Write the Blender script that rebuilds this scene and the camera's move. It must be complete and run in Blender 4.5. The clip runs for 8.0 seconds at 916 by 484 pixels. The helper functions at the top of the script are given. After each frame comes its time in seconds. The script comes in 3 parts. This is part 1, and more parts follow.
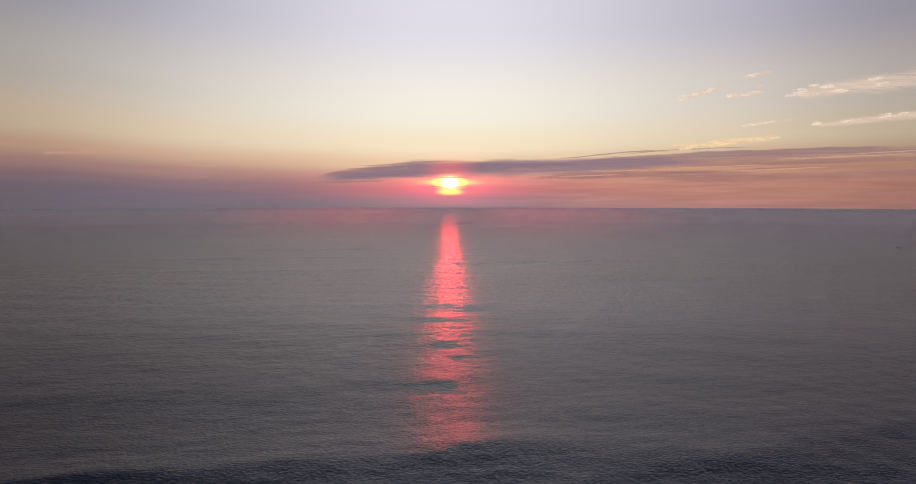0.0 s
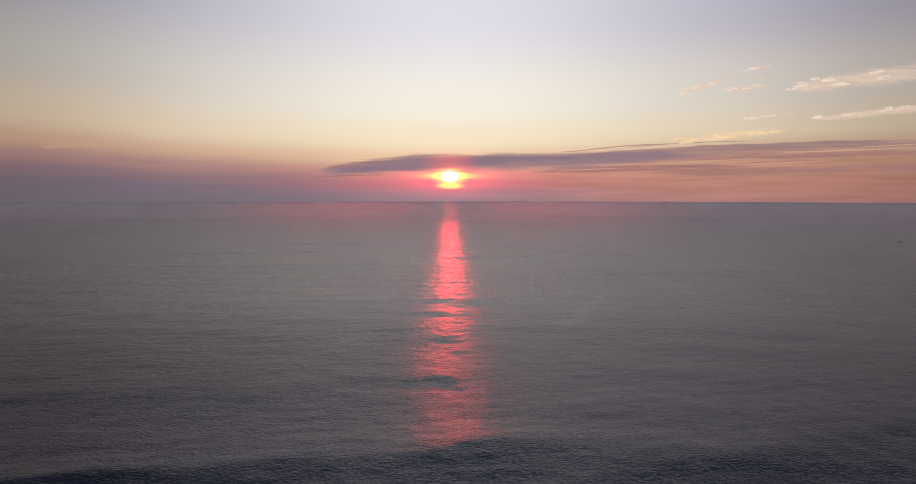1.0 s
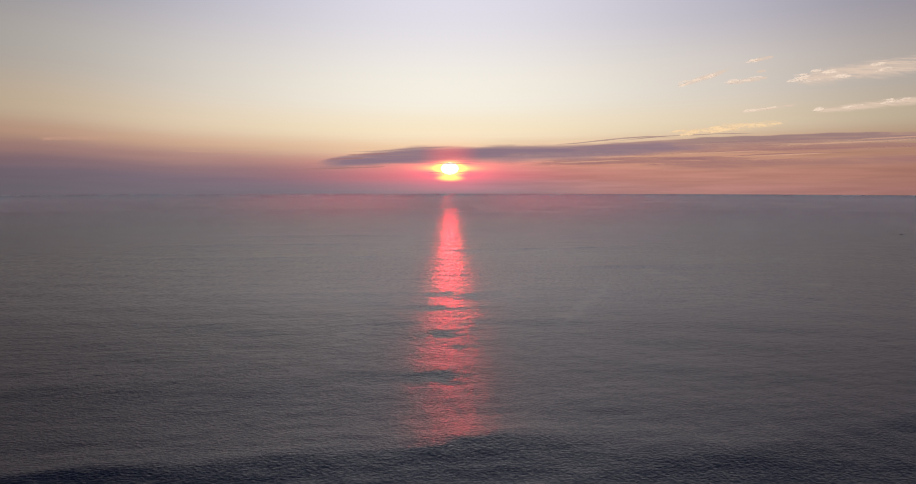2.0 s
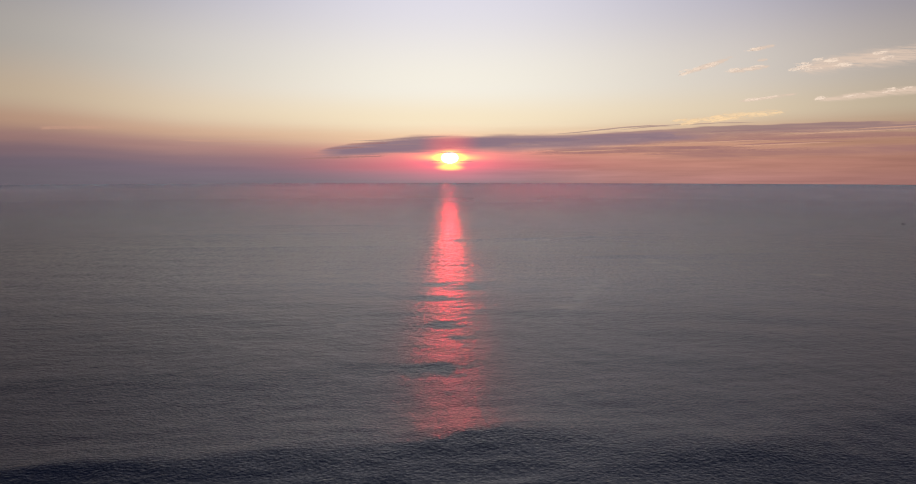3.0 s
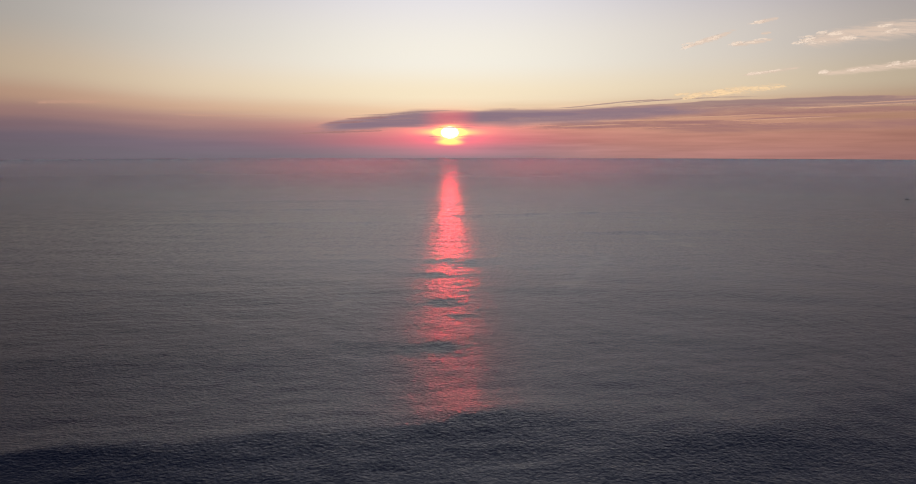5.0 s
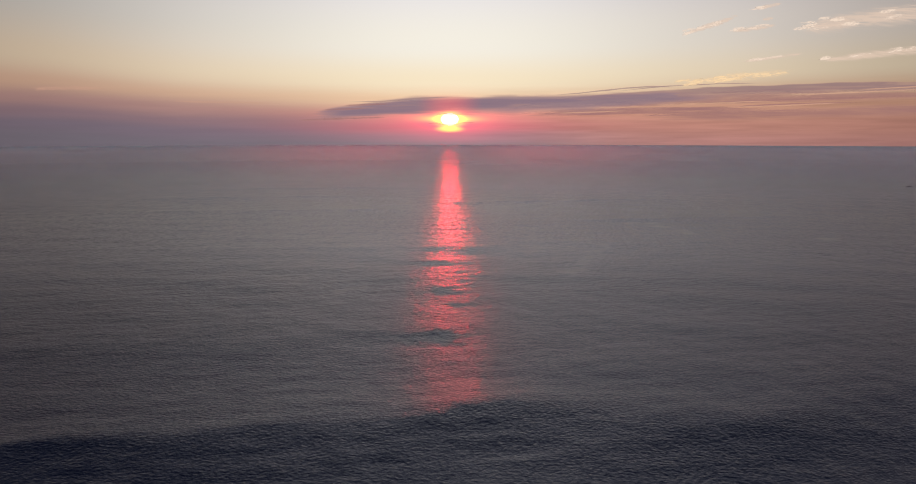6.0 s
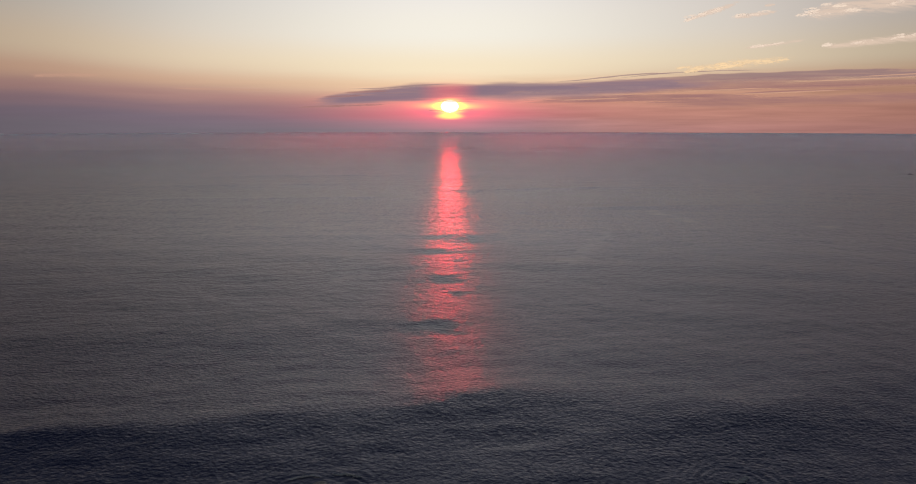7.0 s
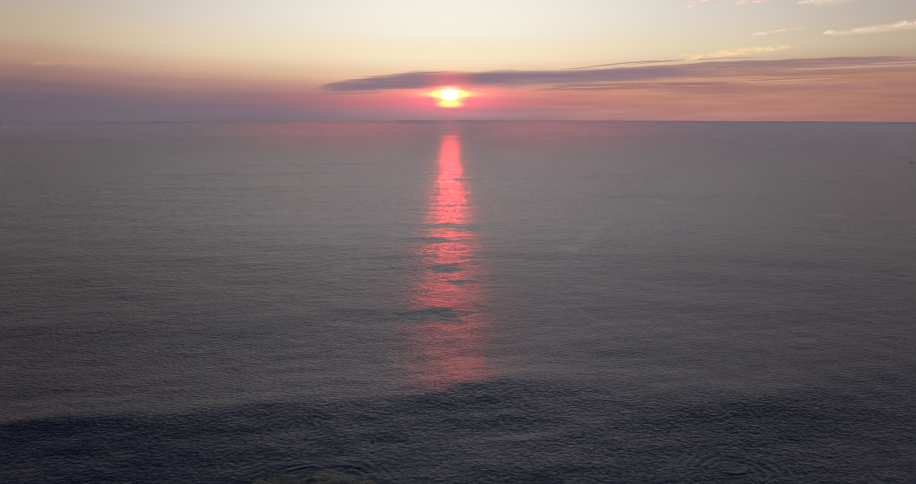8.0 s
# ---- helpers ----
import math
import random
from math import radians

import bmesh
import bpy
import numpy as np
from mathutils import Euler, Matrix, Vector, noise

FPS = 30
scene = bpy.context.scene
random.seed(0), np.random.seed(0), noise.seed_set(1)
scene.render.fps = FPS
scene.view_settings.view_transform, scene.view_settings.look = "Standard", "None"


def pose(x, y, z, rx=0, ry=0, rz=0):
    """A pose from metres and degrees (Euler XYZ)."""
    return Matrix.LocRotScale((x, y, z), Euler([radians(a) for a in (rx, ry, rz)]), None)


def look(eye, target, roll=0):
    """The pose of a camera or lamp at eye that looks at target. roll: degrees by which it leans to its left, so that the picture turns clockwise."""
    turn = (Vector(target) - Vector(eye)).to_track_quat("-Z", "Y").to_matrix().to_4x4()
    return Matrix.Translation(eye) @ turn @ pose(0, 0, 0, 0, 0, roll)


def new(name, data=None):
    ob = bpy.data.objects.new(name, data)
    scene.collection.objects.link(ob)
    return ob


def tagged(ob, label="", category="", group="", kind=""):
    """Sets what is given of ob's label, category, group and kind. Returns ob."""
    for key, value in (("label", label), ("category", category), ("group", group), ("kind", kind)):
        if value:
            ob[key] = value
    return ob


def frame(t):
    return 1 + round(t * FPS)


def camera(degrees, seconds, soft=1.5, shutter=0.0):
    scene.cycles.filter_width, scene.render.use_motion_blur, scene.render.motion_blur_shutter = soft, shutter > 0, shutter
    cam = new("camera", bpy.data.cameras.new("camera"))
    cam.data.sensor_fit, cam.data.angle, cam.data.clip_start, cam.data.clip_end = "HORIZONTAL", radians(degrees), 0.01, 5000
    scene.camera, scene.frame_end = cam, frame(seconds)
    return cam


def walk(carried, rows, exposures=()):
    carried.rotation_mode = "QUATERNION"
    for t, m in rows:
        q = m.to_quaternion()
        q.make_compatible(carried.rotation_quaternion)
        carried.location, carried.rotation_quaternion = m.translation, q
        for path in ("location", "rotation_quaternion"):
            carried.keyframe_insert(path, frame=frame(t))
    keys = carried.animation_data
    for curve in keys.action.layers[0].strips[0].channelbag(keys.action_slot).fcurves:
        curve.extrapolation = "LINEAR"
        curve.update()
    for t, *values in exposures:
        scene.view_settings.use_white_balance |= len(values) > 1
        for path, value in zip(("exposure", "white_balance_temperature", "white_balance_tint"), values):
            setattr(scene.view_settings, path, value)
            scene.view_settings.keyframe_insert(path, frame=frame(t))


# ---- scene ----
# The camera hovers sixty metres over the sea, drifts slowly ahead and tilts down.
cam = camera(66.0, 8.0, soft=1.0)
EYE_Z = 60.0
PATH = [(0.0, 0.0, 3.50), (0.5, 1.5, 3.76), (1.0, 3.0, 4.00), (1.5, 4.5, 4.28), (3.0, 9.0, 5.48),
        (3.5, 10.5, 5.97), (4.0, 12.0, 6.49), (4.5, 13.4, 7.00), (6.0, 17.2, 8.55), (6.5, 18.0, 9.10),
        (7.0, 18.6, 9.56), (7.5, 19.1, 10.08), (8.0, 19.5, 10.50)]
walk(cam, [(t, pose(0, ahead, EYE_Z, 90 - down, 0, 0)) for t, ahead, down in PATH])

SEA_RADIUS = 4900.0
SUN_AZ, SUN_EL = -0.66, 1.24  # degrees, azimuth to the right of +y


def srgb(r, g, b):
    """A linear colour from 0..255 display values."""
    return tuple((c / 255 / 12.92) if c <= 10 else ((c / 255 + 0.055) / 1.055) ** 2.4 for c in (r, g, b))


def in_sky(az, el, dist):
    """The place at that azimuth, elevation (degrees) and distance from the eye's start."""
    a, e = radians(az), radians(el)
    return Vector((dist * math.sin(a) * math.cos(e), dist * math.cos(a) * math.cos(e), EYE_Z + dist * math.sin(e)))


# ---- node helpers ----
class Nodes:
    def __init__(self, tree):
        self.tree = tree
        tree.nodes.clear()

    def add(self, kind, **inputs):
        n = self.tree.nodes.new(kind)
        for key, v in inputs.items():
            self.put(n, key.replace("_", " "), v)
        return n

    def put(self, n, key, v):
        socket = n.inputs[int(key[1:])] if key[0] == "i" and key[1:].isdigit() else n.inputs[key]
        if isinstance(v, bpy.types.NodeSocket):
            self.tree.links.new(v, socket)
        else:
            socket.default_value = v

    def math(self, op, a, b=0.0, c=0.0, clamp=False):
        n = self.tree.nodes.new("ShaderNodeMath")
        n.operation, n.use_clamp = op, clamp
        for i, v in enumerate((a, b, c)):
            self.put(n, "i%d" % i, v)
        return n.outputs[0]

    def remap(self, v, a, b, c=0.0, d=1.0, smooth=True):
        n = self.tree.nodes.new("ShaderNodeMapRange")
        n.interpolation_type = "SMOOTHSTEP" if smooth else "LINEAR"
        for i, w in enumerate((v, a, b, c, d)):
            self.put(n, "i%d" % i, w)
        return n.outputs[0]

    def mix(self, fac, a, b, blend="MIX"):
        n = self.tree.nodes.new("ShaderNodeMix")
        n.data_type, n.blend_type = "RGBA", blend
        self.put(n, "i0", fac)
        self.put(n, "i6", a if isinstance(a, bpy.types.NodeSocket) else (*a, 1))
        self.put(n, "i7", b if isinstance(b, bpy.types.NodeSocket) else (*b, 1))
        return n.outputs[2]

    def ramp(self, fac, stops):
        n = self.tree.nodes.new("ShaderNodeValToRGB")
        n.color_ramp.interpolation = "EASE"
        els = n.color_ramp.elements
        while len(els) < len(stops):
            els.new(1.0)
        for e, (p, c) in zip(els, stops):
            e.position, e.color = p, (*c, 1)
        self.put(n, "i0", fac)
        return n.outputs[0]

    def noise(self, vector, scale, detail=2.0, rough=0.5, distort=0.0):
        n = self.add("ShaderNodeTexNoise", Vector=vector, Scale=scale, Detail=detail, Roughness=rough, Distortion=distort)
        return n.outputs[0]

    def mapping(self, vector, scale=(1, 1, 1), rot=(0, 0, 0), loc=(0, 0, 0)):
        n = self.add("ShaderNodeMapping", Vector=vector, Scale=scale, Rotation=rot, Location=loc)
        return n.outputs[0]


# ---- sky, sun ----
world = bpy.data.worlds.new("world")
scene.world = world
scene.cycles.transparent_max_bounces = 40
world.use_nodes = True
w = Nodes(world.node_tree)
direction = w.add("ShaderNodeTexCoord").outputs["Generated"]
sep = w.add("ShaderNodeSeparateXYZ", Vector=direction)
dx, dy, dz = sep.outputs
el = w.math("MULTIPLY", w.math("ARCSINE", dz), 180 / math.pi)
az = w.math("MULTIPLY", w.math("ARCTAN2", dx, dy), 180 / math.pi)
# slow streaks in the haze lift and lower its layers
flat = w.add("ShaderNodeCombineXYZ", X=w.math("MULTIPLY", az, 0.05), Y=w.math("MULTIPLY", el, 0.55)).outputs[0]
waver = w.math("SUBTRACT", w.noise(flat, 1.0, 4.0, 0.55), 0.5)
low = w.remap(el, 8.0, 2.0)
elw = w.math("ADD", el, w.math("MULTIPLY", w.math("MULTIPLY", waver, 0.7), low))
elw = w.math("SUBTRACT", elw, w.math("MULTIPLY", w.remap(az, -20.0, -32.0), 0.6))
up = w.math("DIVIDE", w.math("ADD", elw, 1.0), 41.0, clamp=True)


def at(deg):
    return (deg + 1.0) / 41.0


left = w.ramp(up, [(at(-0.7), srgb(118, 109, 119)), (at(0.4), srgb(123, 109, 121)), (at(1.2), srgb(140, 115, 122)),
                   (at(2.0), srgb(168, 132, 127)), (at(3.2), srgb(196, 158, 136)), (at(5.0), srgb(205, 182, 157)), (at(9.0), srgb(182, 175, 169)),
                   (at(15.0), srgb(146, 145, 160)), (at(22.0), srgb(68, 76, 102)), (at(39.0), srgb(24, 32, 56))])
middle = w.ramp(up, [(at(-0.7), srgb(150, 130, 138)), (at(-0.1), srgb(172, 130, 138)), (at(0.7), srgb(206, 126, 130)), (at(1.6), srgb(224, 148, 136)),
                     (at(2.8), srgb(240, 204, 168)), (at(4.2), srgb(248, 230, 198)), (at(7.0), srgb(245, 239, 226)),
                     (at(14.0), srgb(224, 221, 232)), (at(24.0), srgb(214, 215, 228)), (at(39.0), srgb(74, 88, 120))])
right = w.ramp(up, [(at(-0.7), srgb(176, 126, 120)), (at(0.8), srgb(186, 132, 118)), (at(2.2), srgb(192, 144, 122)),
                    (at(3.4), srgb(198, 164, 138)), (at(4.8), srgb(206, 187, 162)), (at(8.0), srgb(192, 181, 174)),
                    (at(13.5), srgb(158, 154, 169)), (at(22.0), srgb(156, 160, 178)), (at(39.0), srgb(48, 58, 84))])
sides = w.mix(w.remap(az, -8.0, 12.0), left, right)
off = w.math("SUBTRACT", az, SUN_AZ)
spread = w.remap(el, 1.0, 5.0, 7.5, 15.0)
near_sun = w.math("EXPONENT", w.math("MULTIPLY", w.math("POWER", w.math("DIVIDE", w.math("ABSOLUTE", off), spread), 2.0), -0.5))
haze = w.mix(near_sun, sides, middle)
bands = w.add("ShaderNodeCombineXYZ", X=w.math("MULTIPLY", w.math("ADD", az, w.math("MULTIPLY", el, -2.0)), 0.13), Y=w.math("MULTIPLY", el, 2.4)).outputs[0]
streaky = w.remap(w.noise(bands, 1.0, 5.0, 0.6, 0.3), 0.25, 0.75, -0.16, 0.16, False)
streaky = w.math("ADD", 1.0, w.math("MULTIPLY", w.math("MULTIPLY", streaky, w.remap(el, 4.5, 2.0)), w.remap(az, -2.0, 8.0, 0.25, 1.0)))
haze = w.mix(1.0, haze, w.add("ShaderNodeCombineXYZ", X=streaky, Y=streaky, Z=streaky).outputs[0], "MULTIPLY")
# lens falloff put into the sky's colour: darker to both sides, more so to the south
dimmed = w.math("SUBTRACT", w.remap(az, -38.0, -18.0, 0.74, 1.0), w.remap(az, 20.0, 36.0, 0.0, 0.24))
haze = w.mix(1.0, haze, w.add("ShaderNodeCombineXYZ", X=dimmed, Y=dimmed, Z=dimmed).outputs[0], "MULTIPLY")
# clear sky of the same sun away from the west and overhead
sky = w.add("ShaderNodeTexSky")
sky.sky_type, sky.sun_disc = "NISHITA", False
sky.sun_elevation, sky.sun_rotation, sky.dust_density = radians(SUN_EL + 0.7), radians(SUN_AZ), 3.0
clear = w.mix(1.0, sky.outputs[0], (0.2, 0.2, 0.2), "MULTIPLY")
away = w.math("MAXIMUM", w.remap(el, 30.0, 70.0), w.remap(dy, 0.3, -0.3))
base_sky = w.mix(away, haze, clear)
# aureole of the sun in the haze
oel = w.math("SUBTRACT", w.math("ADD", el, w.math("MULTIPLY", waver, 0.5)), SUN_EL)


def bell(width, height, rise=0.0, power=1.0):
    q = w.math("ADD", w.math("POWER", w.math("DIVIDE", w.math("ABSOLUTE", off), width), 2.0),
               w.math("POWER", w.math("DIVIDE", w.math("ABSOLUTE", w.math("SUBTRACT", oel, rise)), height), 2.0))
    return w.math("EXPONENT", w.math("MULTIPLY", w.math("POWER", q, power), -0.5))


glow = base_sky
for width, height, rise, power, colour in ((4.2, 0.8, 0.0, 1.0, (0.28, 0.0, 0.03)), (1.9, 0.75, 0.0, 1.0, (0.6, 0.02, 0.06)), (1.5, 0.8, 0.9, 1.0, (0.12, -0.10, -0.08)),
                                           (1.0, 0.5, 0.05, 2.0, (1.4, 1.15, 0.03)), (1.3, 0.17, 0.1, 1.0, (1.0, 0.95, 0.0)),
                                           (0.85, 0.2, -0.72, 2.0, (0.9, 0.8, 0.0))):
    glow = w.mix(1.0, glow, w.mix(bell(width, height, rise, power), (0, 0, 0), colour), "ADD")
back = w.add("ShaderNodeBackground", Color=glow, Strength=1.0)
w.tree.links.new(back.outputs[0], w.add("ShaderNodeOutputWorld").inputs[0])

sun_lamp = new("sunlight", bpy.data.lights.new("sunlight", "SUN"))
sun_lamp.data.energy, sun_lamp.data.angle, sun_lamp.data.color = 0.31, radians(1.0), (1.0, 0.022, 0.03)
sun_lamp.matrix_world = look(in_sky(SUN_AZ, SUN_EL + 0.3, 1000), (0, 0, EYE_Z))


# ---- materials ----
def material(name):
    m = bpy.data.materials.new(name)
    m.use_nodes = True
    return m, Nodes(m.node_tree)


def finish(n, shader):
    n.tree.links.new(shader, n.add("ShaderNodeOutputMaterial").inputs[0])


# calm streaks on the water: from x, y to x, y, and width
SLICKS = [(43, 302, 85, 414, 6), (135, 509, 138, 472, 8), (142, 472, 143, 445, 8), (215, 437, 218, 414, 9), (33, 614, 123, 691, 9),
          (482, 925, 498, 834, 8), (-49, 276, -40, 308, 6)]
# chop, a band for each reach of distance: waves per metre along the view, how much finer across it, turn, steepness, and where it comes and goes
CHOP = ((0.26, 1.9, 8, 0.26, 300, 480, 620, 950), (0.10, 3.0, 4, 0.30, 460, 800, 1000, 1600), (0.04, 4.0, -3, 0.30, 850, 1500, 2200, 3400))


def water_material():
    m, n = material("sea_water")
    p = n.add("ShaderNodeTexCoord").outputs["Object"]
    out = n.add("ShaderNodeVectorMath", i0=p)
    out.operation = "LENGTH"
    dist = out.outputs["Value"]
    axes = n.add("ShaderNodeSeparateXYZ", Vector=p)
    # gusts and slicks change how rough the water is
    patch = n.noise(n.mapping(p, (0.45, 1.0, 1.0), (0, 0, radians(12))), 0.012, 4.0, 0.6)
    gust = n.remap(patch, 0.3, 0.7, 0.82, 1.15)
    warp = n.math("MULTIPLY", n.math("SUBTRACT", n.noise(p, 0.05, 3.0, 0.6), 0.5), 26.0)
    grain = n.remap(n.noise(p, 0.09, 3.0, 0.6), 0.35, 0.6)

    def streak_of_calm(x0, y0, x1, y1, width):
        """A drifting calm streak from one place to another, with torn edges."""
        length = math.hypot(x1 - x0, y1 - y0)
        ux, uy = (x1 - x0) / length, (y1 - y0) / length
        px, py = n.math("SUBTRACT", axes.outputs[0], x0), n.math("SUBTRACT", axes.outputs[1], y0)
        along = n.math("ADD", n.math("MULTIPLY", px, ux), n.math("MULTIPLY", py, uy))
        side = n.math("ADD", n.math("SUBTRACT", n.math("MULTIPLY", px, uy), n.math("MULTIPLY", py, ux)), warp)
        body = n.remap(n.math("ABSOLUTE", side), width * 0.2, width, 1.0, 0.0)
        ends = n.math("MULTIPLY", n.remap(along, -0.1 * length, 0.2 * length), n.remap(along, 1.1 * length, 0.8 * length))
        return n.math("MULTIPLY", n.math("MULTIPLY", body, ends), grain)

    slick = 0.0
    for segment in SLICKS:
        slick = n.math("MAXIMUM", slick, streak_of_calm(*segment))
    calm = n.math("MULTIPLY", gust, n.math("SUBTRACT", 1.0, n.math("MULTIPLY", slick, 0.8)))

    def slopes(scale, stretch, turn, steep):
        """Slopes of one band of wind waves, along and across the wind."""
        v = n.add("ShaderNodeTexNoise", Vector=n.mapping(p, (stretch, 1.0, 1.0), (0, 0, radians(turn))), Scale=scale, Detail=1.0, Roughness=0.5)
        centred = n.add("ShaderNodeVectorMath", i0=v.outputs[1], i1=(0.5, 0.5, 0.5))
        centred.operation = "SUBTRACT"
        level = n.add("ShaderNodeVectorMath", i0=centred.outputs[0], i1=(1.0, 1.0, 0.0))
        level.operation = "MULTIPLY"
        sized = n.add("ShaderNodeVectorMath", i0=level.outputs[0])
        sized.operation = "SCALE"
        n.put(sized, "Scale", steep)
        return sized.outputs[0]

    def waves(scale, stretch, turn, detail, height):
        """The height of one set of wavelets, in metres."""
        v = n.noise(n.mapping(p, (stretch, 1.0, 1.0), (0, 0, radians(turn))), scale, detail, 0.55)
        return n.math("MULTIPLY", n.math("SUBTRACT", v, 0.5), height)

    # wavelets as relief close by, short-crested chop as slopes farther out; what is too fine to tell apart melts into the gloss
    crests = n.math("MULTIPLY", n.math("ABSOLUTE", waves(0.85, 0.75, 20, 2.0, 1.0)), -0.115)
    reach = n.math("MULTIPLY", n.remap(dist, 100.0, 230.0, 0.65, 1.35), n.remap(dist, 240.0, 600.0, 1.0, 0.0))
    wavelets = n.math("MULTIPLY", n.math("ADD", crests, waves(0.3, 0.7, 4, 1.0, 0.10)), reach)
    small = n.math("MULTIPLY", waves(1.2, 0.8, -14, 2.0, 0.175), n.math("MULTIPLY", n.remap(dist, 80.0, 210.0, 0.45, 1.35), n.remap(dist, 260.0, 460.0, 1.0, 0.0)))
    large = n.math("MULTIPLY", waves(0.40, 1.0, 6, 1.0, 0.36), n.math("MULTIPLY", n.remap(dist, 170.0, 320.0), n.remap(dist, 460.0, 750.0, 1.0, 0.0)))
    wavelets = n.math("ADD", wavelets, n.math("ADD", small, large))
    ripples = slopes(1.5, 0.9, 9, n.math("MULTIPLY", calm, n.remap(dist, 170.0, 400.0, 0.22, 0.0)))
    bump = n.add("ShaderNodeBump", Strength=1.0, Distance=1.0, Height=n.math("MULTIPLY", wavelets, calm))
    total = n.add("ShaderNodeVectorMath", i0=bump.outputs[0], i1=ripples).outputs[0]
    for scale, stretch, turn, steep, start, near, far, end in CHOP:
        shown = n.math("MULTIPLY", n.remap(dist, start, near), n.remap(dist, far, end, 1.0, 0.0))
        slope = slopes(scale, stretch, turn, n.math("MULTIPLY", n.math("MULTIPLY", shown, calm), steep))
        total = n.add("ShaderNodeVectorMath", i0=total, i1=slope).outputs[0]
    unit = n.add("ShaderNodeVectorMath", i0=total)
    unit.operation = "NORMALIZE"
    # ripples too small to see: the gloss's own slopes, and those that distance has taken
    alpha = n.math("SQRT", n.math("ADD", n.remap(dist, 140.0, 420.0, 0.0072, 0.0059, False), n.remap(dist, 800.0, 2000.0, 0.0, 0.012)))
    across = n.add("ShaderNodeTangent")
    across.direction_type, across.axis = "RADIAL", "Z"
    sideways = n.math("MULTIPLY", n.remap(dist, 150.0, 420.0, 0.1, 0.5), n.remap(dist, 400.0, 850.0, 1.0, 0.4))
    # slick streaks also get a paler base colour
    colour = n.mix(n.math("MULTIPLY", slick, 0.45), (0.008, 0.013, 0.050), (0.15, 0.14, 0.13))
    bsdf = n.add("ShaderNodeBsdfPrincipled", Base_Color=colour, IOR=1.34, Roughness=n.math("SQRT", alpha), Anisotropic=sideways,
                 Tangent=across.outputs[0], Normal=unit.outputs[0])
    finish(n, bsdf.outputs[0])
    return m


# haze: share of light lost per metre, share of distance between sheets, number of sheets; its tint close by and far
# off, the far one with red cut against the sunlight on it; share of light passed on ahead
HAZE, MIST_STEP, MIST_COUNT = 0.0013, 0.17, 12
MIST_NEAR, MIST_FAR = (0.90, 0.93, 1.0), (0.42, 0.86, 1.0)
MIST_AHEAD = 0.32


def mist_material():
    """Low sea haze, lit from behind by the western sky; each sheet fades in above the water and thins towards its top."""
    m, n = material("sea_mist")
    p = n.add("ShaderNodeTexCoord").outputs["Object"]
    z = n.add("ShaderNodeSeparateXYZ", Vector=p).outputs[2]
    flat = n.add("ShaderNodeVectorMath", i0=p, i1=(1, 1, 0))
    flat.operation = "MULTIPLY"
    far = n.add("ShaderNodeVectorMath", i0=flat.outputs[0])
    far.operation = "LENGTH"
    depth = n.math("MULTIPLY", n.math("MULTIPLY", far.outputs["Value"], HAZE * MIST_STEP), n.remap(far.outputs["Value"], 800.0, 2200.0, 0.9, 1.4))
    drift = n.remap(n.noise(n.mapping(p, (0.0012, 0.0012, 0.012)), 1.0, 3.0), 0.3, 0.7, 0.88, 1.12)
    full = n.math("SUBTRACT", 1.0, n.math("EXPONENT", n.math("MULTIPLY", n.math("MULTIPLY", depth, drift), -1.0)))
    fade = n.remap(z, 0.5, EYE_Z * MIST_STEP + 0.5, 0.0, 1.0, False)
    height = n.math("DIVIDE", z, n.math("SUBTRACT", EYE_Z, n.math("MULTIPLY", far.outputs["Value"], EYE_Z / SEA_RADIUS)))
    alpha = n.math("MULTIPLY", n.math("MULTIPLY", full, fade), n.remap(height, 0.7, 1.0, 1.0, 0.45))
    shader = n.add("ShaderNodeMixShader", Fac=alpha)
    n.put(shader, "i1", n.add("ShaderNodeBsdfTransparent").outputs[0])
    # far sheets lose red in their colour, to offset the pink sunlight they catch
    red_cut = n.remap(far.outputs["Value"], 1100.0, 2300.0)
    # droplets pass part of the light nearly straight ahead, red held back, and the rest to all sides
    ahead = n.add("ShaderNodeBsdfRefraction", Color=n.mix(red_cut, (0.62, 0.94, 1.0), (0.30, 0.84, 0.95)), Roughness=1.0, IOR=1.3)
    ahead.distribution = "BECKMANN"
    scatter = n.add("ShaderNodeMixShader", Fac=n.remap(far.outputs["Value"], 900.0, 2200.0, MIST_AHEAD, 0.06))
    n.put(scatter, "i1", n.add("ShaderNodeBsdfTranslucent", Color=n.mix(red_cut, MIST_NEAR, MIST_FAR)).outputs[0])
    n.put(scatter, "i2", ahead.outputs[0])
    n.put(shader, "i2", scatter.outputs[0])
    finish(n, shader.outputs[0])
    return m


